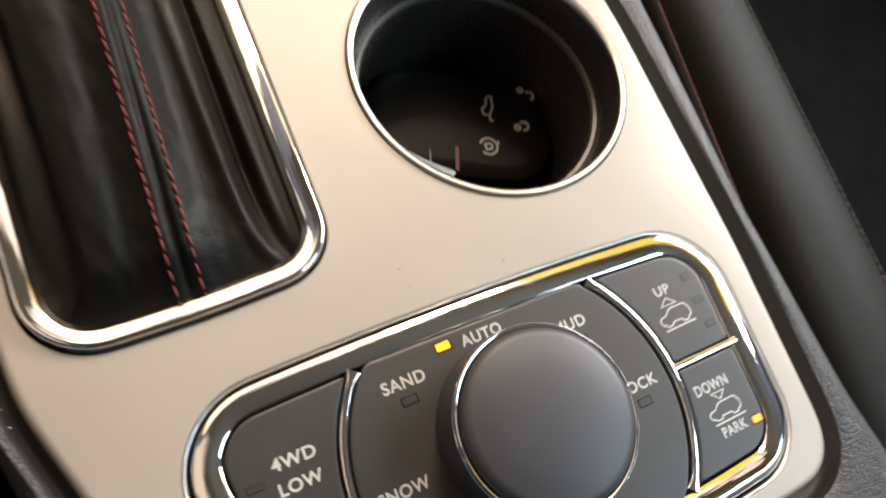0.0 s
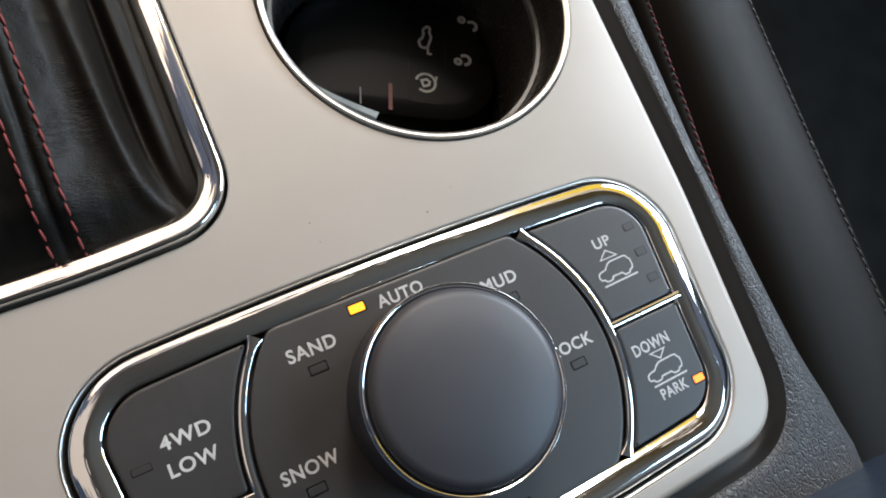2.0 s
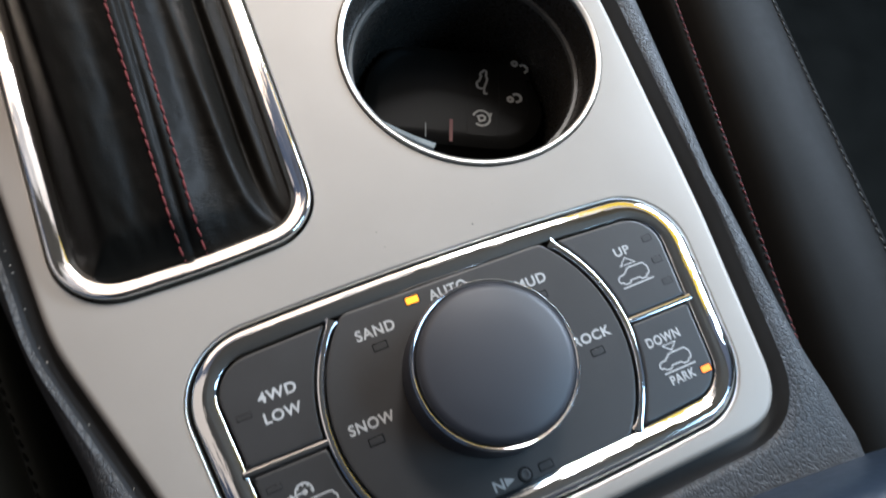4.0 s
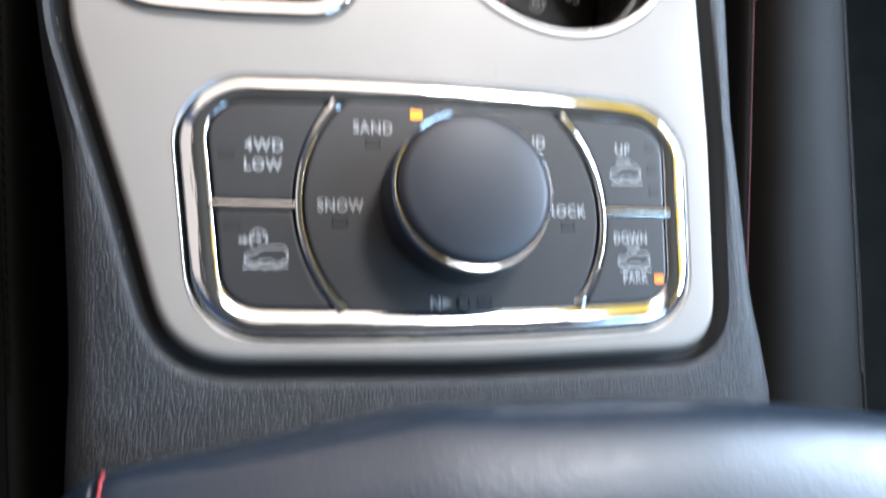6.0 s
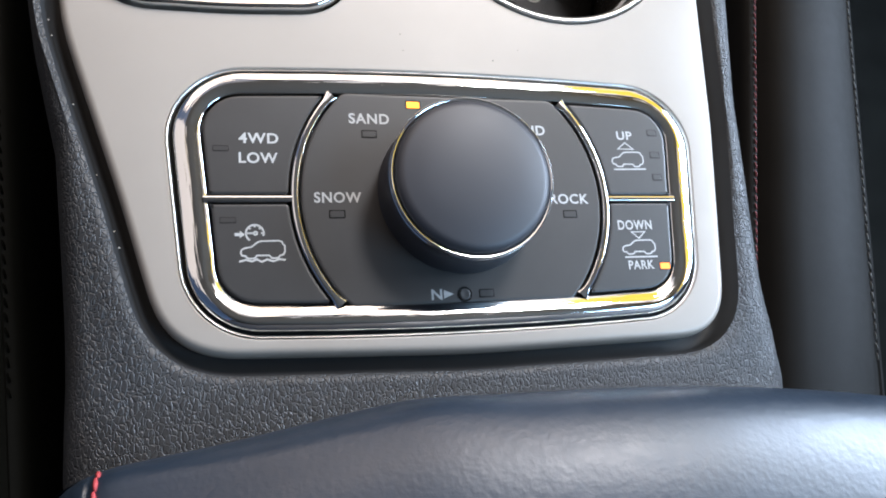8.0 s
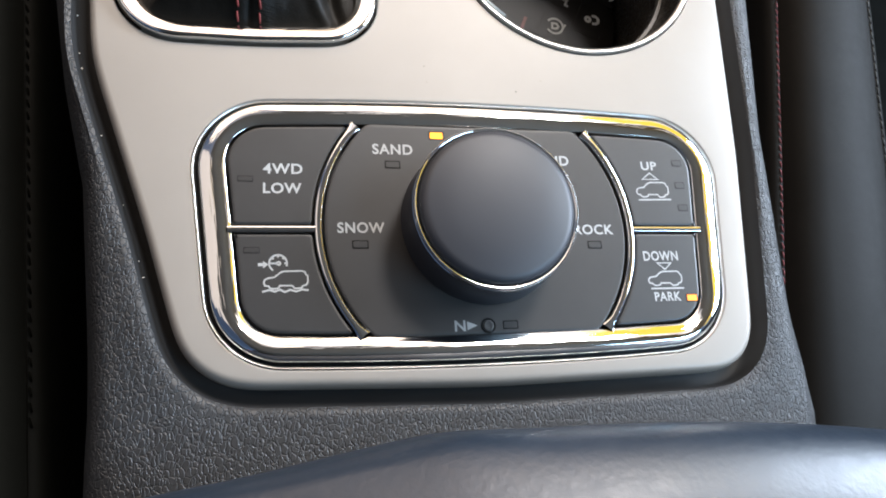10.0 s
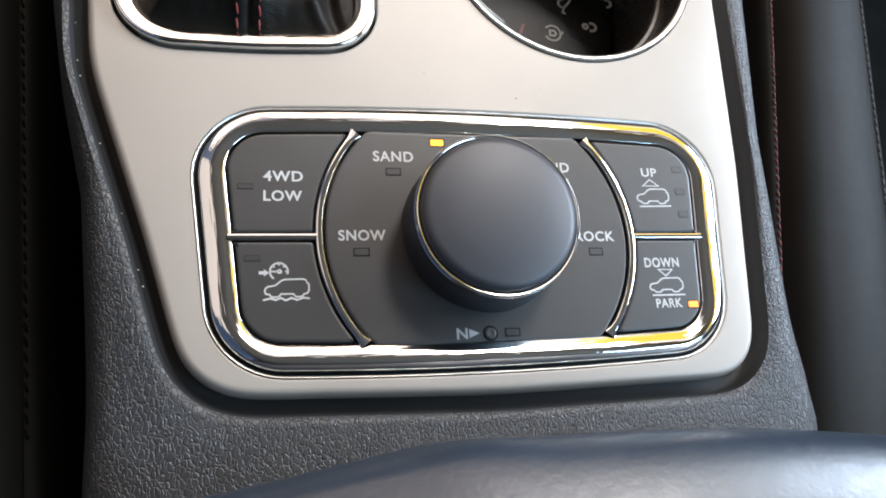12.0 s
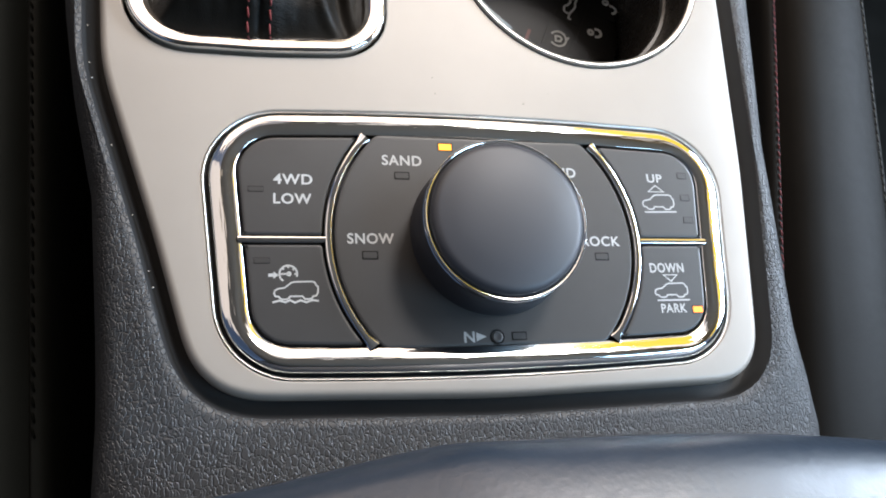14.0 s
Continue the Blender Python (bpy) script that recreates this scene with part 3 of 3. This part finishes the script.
strokes("pictogram", [arc_points(-74.5, -13.6, 3.0, -20, 235, 20), [(-76.9, -13.6), (-74.5, -13.6)], arc_points(-74.3, -13.6, 0.55, 0, 360, 10), *[[(-74.5 + r0 * math.cos(radians(a)), -13.6 + r0 * math.sin(radians(a))) for r0 in (3.0, 2.1)] for a in (0, 45, 90, 135, 180)]], 0.65, ZP, M_PRINT, b_off, "printed speed dial")
strokes("pictogram", [[(-81.2, -14.0), (-79.4, -14.0)]], 1.1, ZP, M_PRINT, b_off, "printed arrow shaft")
tri = bmesh.new()
tri.faces.new([tri.verts.new(V(x, y, ZP)) for x, y in ((-79.5, -12.7), (-79.5, -15.3), (-77.8, -14.0))])
part("arrow", tri, M_PRINT, b_off, smooth=False)

# recessed neutral button
neutral = part("neutral_button", lathe([(2.05, 0.03), (2.0, 0.30), (1.7, 0.42), (1.1, 0.30), (0.3, 0.26)], -0.9, -37.6, 40), M_PANEL, face, "small round neutral button")
part("surround", lathe([(2.85, 0.03), (2.75, 0.14), (2.45, 0.14), (2.05, 0.04)], -0.9, -37.6, 40, cap=False), M_GLOSS, neutral)

# the knob
KX, KY = 0.8, 1.4
knob = part("knob", lathe([(31.4, 0.03), (31.2, 2.0), (30.6, 9.0), (30.1, 14.5), (29.6, 15.3), (27.5, 15.6)], KX, KY, 128, cap=False), M_KNOB, panel, "round black terrain selector knob")
part("chrome_ring", lathe([(28.0, 14.4), (29.7, 14.9), (30.15, 15.5), (30.2, 16.3), (29.85, 16.6), (29.85, 16.9), (30.15, 17.2), (30.15, 18.2), (30.0, 18.65), (29.6, 18.9), (29.2, 18.8), (28.8, 18.4), (28.6, 17.4)], KX, KY, 128, cap=False), M_CHROME, knob, "thin chrome ring")
cap_prof = [(28.6, 17.2)] + [(28.4 - 4.4 * (1 - math.cos(radians(a))), 18.2 + 3.2 * math.sin(radians(a))) for a in range(0, 81, 10)] + [(21, 22.2), (16, 22.9), (10, 23.4), (4, 23.65), (0.5, 23.7)]
part("cap", lathe(cap_prof, KX, KY, 128), M_KNOB, knob, "smooth domed black cap")

# ---- shift boot ----
boot = thing("gear_shift_boot", "black leather gear shift boot with chrome frame and red stitching", "shift boot", (-83, 160, -6))


def build_boot_frame():
    bm = bmesh.new()
    prof = [(0.0, -6), (0.0, -0.2), (-0.25, 0.7), (-0.7, 1.2), (-1.2, 1.35), (-1.8, 1.3), (-3.6, 0.86), (-5.4, 0.36), (-6.0, 0.1), (-6.6, -0.4), (-7.1, -0.9), (-7.4, -1.2), (-7.9, -1.6), (-8.1, -6)]
    skin_uv(bm, [ring(bm, offset(BOOT, d), z) for d, z in prof])
    return part("chrome_frame", bm, M_CHROME_BAND, boot, "polished chrome boot frame", sharp=70)


build_boot_frame()


def seam_x(y):
    return -84.8 + 0.045 * (y - 82)


def hump(d, w):
    return math.exp(-(d / w) ** 2)


def boot_z(x, y):
    v = y - 79
    right = -43.5 + 0.012 * (y - 76) - x
    d = max(0.0, min(x + 126.5, v + 1.0))
    f = min(1.0, d / 17)
    f = f * f * (3 - 2 * f) * min(1.0, max(0.0, right) / 40) ** 1.3
    s = x - seam_x(y)
    z = 1.5 + 0.40 * v - 0.0005 * v * v
    z += -1.8 * hump(s, 1.2) + 0.9 * hump(abs(s) - 4.2, 2.6)
    grow = min(1.0, max(0.0, v / 45)) ** 0.8
    bend = 9 * math.exp(-max(0.0, v - 2) / 9)
    fold = -grow * 7.0 * hump(x - (-55.6 + 0.01 * v + bend), 3.6) + grow * 4.4 * hump(x - (-61.2 - 0.02 * v + bend), 3.3)
    fold += grow * 1.5 * hump(x - (-50.5 + 0.6 * bend), 2.5) - grow * 1.2 * hump(x - (-47.0 + 0.03 * v), 1.8)
    z -= grow * 3.0 * hump(x - (-69.5 - 0.03 * v), 5.0)
    z += grow * 3.0 * hump(x - (-110 + 0.08 * v), 9.0)
    z -= grow * 1.0 * hump(x - (-98 + 0.06 * v), 4.0)
    z += 0.35 * noise.noise(Vector((x * 0.25, y * 0.10, 3.1))) + 0.5 * noise.noise(Vector((x * 0.08, y * 0.04, 7.7)))
    wr = noise.noise(Vector((x * 0.10, y * 0.9, 1.7)))
    z += 0.35 * max(0.0, wr) * hump(abs(s) - 14, 8)
    return -3.5 + (z + 3.5) * f + fold * min(1.0, max(0.0, right - 1) / 6)


def build_boot_leather():
    bm = bmesh.new()
    rows = []
    for j in range(131):
        y = 77 + 165 * (j / 130)
        rows.append([bm.verts.new(V(x, y, boot_z(x, y))) for x in [-128.5 + 89.5 * i / 170 for i in range(171)]])
    skin(bm, rows, closed=False)
    return part("leather", bm, M_LEATHER, boot, "folded black leather", sharp=80)


build_boot_leather()


def stitch_mesh(name, length, width, mat):
    bm = bmesh.new()
    rings = []
    for j in range(6):
        t = j / 5
        r = width / 2 * math.sin(math.pi * (0.12 + 0.76 * t)) ** 0.6
        lift = 0.45 * math.sin(math.pi * t)
        rings.append([bm.verts.new(V(r * math.cos(a * math.pi / 3), (t - 0.5) * length, lift + r * math.sin(a * math.pi / 3))) for a in range(6)])
    skin(bm, rings)
    bm.faces.new(rings[0])
    bm.faces.new(rings[-1])
    bmesh.ops.recalc_face_normals(bm, faces=bm.faces)
    me = bpy.data.meshes.new(name)
    for f in bm.faces:
        f.smooth = True
    bm.to_mesh(me)
    bm.free()
    me.materials.append(mat)
    return me


ST_RED = stitch_mesh("stitch", 3.9, 0.85, M_RED)
ST_ARM = stitch_mesh("stitch", 4.5, 1.5, M_ARMTHREAD)
ST_DARK = stitch_mesh("stitch", 4.4, 1.2, M_DARKTHREAD)
ST_GREY = stitch_mesh("stitch", 4.2, 1.1, M_GREYTHREAD)


def stitches(me, pts, parent, twist=10.0):
    """Separate stitches along a line of (x, y, z) points; each lies a little askew."""
    for a, b in zip(pts, pts[1:]):
        mid, d = (Vector(a) + Vector(b)) / 2, Vector(b) - Vector(a)
        ob = new("stitch", me)
        q = d.to_track_quat("Y", "Z").to_matrix().to_4x4()
        ob.parent = parent
        ob.matrix_parent_inverse = Matrix.Translation(-origin_of(parent))
        ob.matrix_basis = Matrix.Translation(V(*mid)) @ q @ pose(0, 0, 0, 0, 0, twist + random.uniform(-4, 4))


for off in (-4.1, 4.1):
    line, y = [], 82.0
    while y < 205:
        x = seam_x(y) + off
        line.append((x, y, boot_z(x, y) + 0.15))
        y += 4.0
    stitches(ST_RED, line, boot, 5)

# ---- cup holder with a key fob in it ----
cup = thing("cup_holder", "round black cup holder with a chrome rim", "cup holder", (CUP_X, CUP_Y, -90))
part("chrome_rim", lathe([(CUP_R, -6), (CUP_R, -1.2), (CUP_R - 0.15, -0.4), (CUP_R - 0.5, -0.05), (CUP_R - 0.9, -0.05), (CUP_R - 1.6, -0.38), (CUP_R - 2.2, -0.70), (CUP_R - 2.5, -1.1), (CUP_R - 2.6, -4.0)], CUP_X, CUP_Y, 128, cap=False), M_LIP, cup, "narrow chrome rim")
part("liner", lathe([(CUP_R - 2.5, -3.0), (CUP_R - 3.4, -6), (CUP_R - 4.6, -12), (CUP_R - 5.0, -19.0), (CUP_R - 6, -19.6), (CUP_R - 7, -24), (CUP_R - 7.5, -40), (CUP_R - 8.3, -78), (CUP_R - 12, -82), (10, -83), (1, -83)], CUP_X, CUP_Y, 96), M_CUPBLACK, cup, "smooth black liner")
# The ledge's catch of light is put into its paler colour.
part("ledge", lathe([(CUP_R - 4.9, -18.6), (CUP_R - 5.3, -18.2), (CUP_R - 6.8, -18.6), (CUP_R - 7.2, -20.5)], CUP_X, CUP_Y, 96, cap=False), M_LEDGE, cup, "ledge inside the cup, painted paler for the light on it")

fob = thing("key_fob", "glossy black car key fob lying in the cup holder", "key fob", (80, 138, -82))
FT = -24.0  # turn of the fob in the cup
FZ = -55.0


def fob_place(p):
    c, s = math.cos(radians(FT)), math.sin(radians(FT))
    return Vector((79 + c * p.x - s * p.y, 138 + s * p.x + c * p.y))


def in_cup(p, r=49.5):
    d = p - Vector((CUP_X, CUP_Y))
    return Vector((CUP_X, CUP_Y)) + d * min(1.0, r / max(1e-6, d.length))


body_pts = [in_cup(fob_place(p)) for p in rounded([(-70, -33, 10), (27, -33, 25), (27, 28, 24), (-70, 28, 10)], 10, 8)]
fob_body = part("fob_body", slab(relax(body_pts, 2), FZ, -83.0, 6.0), M_FOB, fob)


def fob_button(x, y):
    o = [fob_place(Vector((x, y)) + p) for p in rounded([(-7.6, -10.2, 2), (7.6, -10.2, 2), (7.6, 10.2, 2), (-7.6, 10.2, 2)], 4, 2)]
    o = [in_cup(p, 47) for p in o]
    return part("fob_button", slab(o, FZ + 0.12, FZ - 3, 0.1), M_FOB, fob)


def fob_sign(x, y, lines, btn, label, turn=20, wide=1.15):
    """Printed sign; its upright is the fob's long way."""
    c, s = 1.05 * math.cos(radians(turn)), 1.05 * math.sin(radians(turn))
    strokes("pictogram", lines, wide, FZ + 0.35, M_FOBPRINT, btn, label, lambda p: fob_place(Vector((x + c * p.y + s * p.x, y - c * p.x + s * p.y))))


def fob_local(x, y):
    c, s = math.cos(radians(FT)), math.sin(radians(FT))
    return (c * (x - 79) + s * (y - 138), -s * (x - 79) + c * (y - 138))


spots = {"start": fob_local(66.3, 127.4), "lock": fob_local(87.2, 132.8), "unlock": fob_local(98.6, 152.4), "hatch": fob_local(77, 148)}
f_start, f_lock, f_unlock, f_hatch = [fob_button(*spots[k]) for k in ("start", "lock", "unlock", "hatch")]
ROUND = arc_points(0, 0, 4.2, -60, 235, 20)
fob_sign(*spots["start"], [ROUND, [(0.5, 4.2), (-1.6, 5.8)], [(-1.4, -1.4), (1.4, -1.4), (1.4, 1.0), (0, 1.9), (-1.4, 1.0), (-1.4, -1.4)]], f_start, "printed remote start sign")
SHUT = arc_points(0, -1.6, 1.25, 0, 360, 14)
fob_sign(*spots["lock"], [SHUT, [(-2.2, 0.6)] + arc_points(0, 1.8, 2.2, 180, 0, 10) + [(2.2, 0.6)]], f_lock, "printed closed padlock", wide=1.5)
fob_sign(*spots["unlock"], [SHUT, [(1.9, 0.6)] + arc_points(4.0, 1.8, 2.1, 180, -10, 10)], f_unlock, "printed open padlock", wide=1.6)
fob_sign(*spots["hatch"], [[(p[0] * 11 - 5.5, p[1] * 5.2 - 3) for p in CAR], [(4.2, 1.2), (7.4, 2.4), (7.0, 4.0)]], f_hatch, "printed car with open hatch", turn=-18)

# a red and a pale line laid flat on the fob's top
strokes("stripe", [[(51.0, 131.8), (45.8, 120.0)]], 1.7, FZ + 0.12, M_REDMARK, fob_body, "small red stripe")
strokes("stripe", [[(37.6, 134.0), (34.6, 126.5)]], 0.6, FZ + 0.12, M_PALE_LINE, fob_body, "thin pale line")

# translucent plastic strip along the rim, modelled as part of the cup
tab = bmesh.new()
rings = []
for j in range(9):
    t = j / 8
    x, y, z = -0.5 + 22.4 * t, 121.0 - 21.6 * t - 1.2 * math.sin(math.pi * t), -8.0 - 3.0 * t
    w = 1.1 + 0.9 * t
    rings.append([tab.verts.new(V(x + 0.69 * a, y + 0.72 * a, z + b)) for a, b in ((-w, 0), (-0.5 * w, 0.8), (0.6 * w, 0.7), (w, 0), (w, -1.6), (-w, -1.6))])
skin(tab, rings)
tab.faces.new(rings[0])
tab.faces.new(rings[-1])
part("plastic_strip", tab, M_STRIP, cup, "pale grey translucent plastic strip lying along the cup's rim")

# ---- edge of the seat beside the console ----
seat = thing("seat_cushion", "dark leather seat edge with red and grey seams beside the console", "seat", (210, 60, -300))


def seat_x(y, f):
    return 190.5 + 0.205 * y + f * (74.5 - 0.04 * y)


SEAT = [(-0.16, -300), (-0.15, -110), (-0.13, -76), (-0.10, -61), (-0.06, -56.5), (-0.02, -55.2), (0.004, -55.6), (0.014, -58.6), (0.03, -59.8), (0.05, -58.4), (0.09, -54.0), (0.18, -48.5), (0.32, -46), (0.50, -45), (0.70, -46.5), (0.88, -51), (0.975, -54.6), (0.992, -56.2), (1.01, -55.4), (1.06, -58), (1.12, -64), (1.16, -76), (1.18, -110), (1.18, -300)]


def driver_x(y, f):
    return -180.5 - 0.088 * (y - 30) - f * 70.0


def build_seat(owner, across, low, mat):
    bm = bmesh.new()
    rows = []
    for j in range(71):
        y = -200 + 520 * j / 70
        rows.append([bm.verts.new(V(across(y, f), y, low + z + 0.5 * noise.noise(Vector((f * 3, y * 0.02, 0.5))))) for f, z in SEAT])
    skin(bm, rows, closed=False)
    return part("bolster", bm, mat, owner, sharp=60)


def seat_seam(owner, across, f, z, me, first, last, pitch):
    line, y = [], first
    while y < last:
        line.append((across(y, f), y, z + 0.2))
        y += pitch
    stitches(me, line, owner, 12)


build_seat(seat, seat_x, -20.0, M_PAD)
seat_seam(seat, seat_x, -0.012, -75.3, ST_RED, -70.0, 230.0, 4.8)
seat_seam(seat, seat_x, 0.968, -74.0, ST_GREY, -70.0, 230.0, 5.6)
driver_seat = thing("seat_cushion", "black leather driver seat edge deep in shadow beside the console", "seat", (-210, 30, -300))
build_seat(driver_seat, driver_x, -27.0, M_DRIVERPAD)
seat_seam(driver_seat, driver_x, -0.012, -82.3, ST_DARK, -60.0, 150.0, 6.2)

# ---- armrest ----
arm = thing("armrest", "dark blue-black leather armrest lid behind the panel", "armrest", (0, -140, 0))


def arm_front(x):
    ease = min(1.0, max(0.0, (-20 - x) / 75))
    wave = 1.4 - 4.8 * ease * ease * (3 - 2 * ease) + 0.9 * math.exp(-((x + 22) / 18) ** 2)
    return -79.0 + wave - (8.0 if x < 0 else 11.0) * (abs(x) / (118 if x < 0 else 150)) ** 2.2


ARM = [(2, -12), (3, 10), (2.6, 25), (1.2, 36), (-1.6, 43), (-6, 47.6), (-12, 51.6), (-20, 55.6), (-31, 59.4), (-45, 62.6), (-70, 65.8), (-110, 67.5), (-200, 68)]


def arm_point(x, d, z):
    side = max(0.0, (abs(x - 36) - (149 if x < 0 else 160)) / 27)
    sink = 40 * (1 - math.sqrt(max(0.0, 1 - min(1.0, side) ** 2)))
    groove = 1.2 * math.exp(-((x - ARM_SEAM) / 1.0) ** 2) if z > 20 else 0.0
    lean = 0.0007 * min(0.0, x - 70) ** 2 * min(1.0, max(0.0, (z + 12) / 60)) ** 2
    return (x, arm_front(x) + d - 0.35 * sink - groove * 0.5, (z - sink if z > 20 else z - sink * 0.3) - groove - lean)


ARM_SEAM = -121.0


def build_arm():
    bm = bmesh.new()
    xs = sorted([-139 + 335 * j / 100 for j in range(101)] + [ARM_SEAM + e for e in (-1.6, -1.0, -0.5, 0.0, 0.5, 1.0, 1.6)])
    rows = []
    for x in xs:
        row = []
        for (d0, z0), (d1, z1) in zip(ARM, ARM[1:]):
            for t in (0.0, 0.5):
                row.append(bm.verts.new(V(*arm_point(x, d0 + (d1 - d0) * t, z0 + (z1 - z0) * t))))
        rows.append(row)
    skin(bm, rows, closed=False)
    return part("cushion", bm, M_ARM, arm, sharp=80)


build_arm()
fine = []
for (d0, z0), (d1, z1) in zip(ARM[2:], ARM[3:]):
    for i in range(20):
        fine.append(Vector(arm_point(ARM_SEAM + 2.4, d0 + (d1 - d0) * i / 20, z0 + (z1 - z0) * i / 20)))
line, last = [fine[0]], fine[0]
for p in fine:
    if (p - last).length > 4.2 and p.y > -190:
        line.append(p)
        last = p
stitches(ST_ARM, line, arm, 8)

# ---- dust ----
def dust(spots, n, size, z, seed):
    rng = random.Random(seed)
    bm = bmesh.new()
    for x, y in spots:
        for _ in range(n):
            cx, cy, r = x + rng.uniform(-1.5, 1.5) * (n > 1), y + rng.uniform(-3, 3) * (n > 1), size * rng.uniform(0.5, 1.1)
            k = [bm.verts.new(V(cx + r * math.cos(a) * rng.uniform(0.6, 1.2), cy + r * math.sin(a) * rng.uniform(0.6, 1.2), z)) for a in (0, 1.3, 2.6, 3.9, 5.2)]
            top = bm.verts.new(V(cx, cy, z + 0.5 * r))
            for a, b in zip(k, k[1:] + k[:1]):
                bm.faces.new((a, b, top))
    return bm


edge_spots = [tuple(p) for p in offset(TRIM, 4.2) if -45 < p.y < 110 and p.x < 0]
random.Random(5).shuffle(edge_spots)
grains = dust(edge_spots[:11], 1, 0.42, -5.2, 3)
tagged(part("dust", grains, M_DUST), "pale dust grains in the groove round the silver plate", "dust", kind="stuff")
tagged(part("dust", dust([(31.4, 63.4), (-16.8, 60.5), (-17.6, 67.5), (20.0, 58.0), (-2.8, 113.9)], 1, 0.38, -1.48, 8), M_SPECK), "tiny dark specks lying on the silver plate", "dust", kind="stuff")
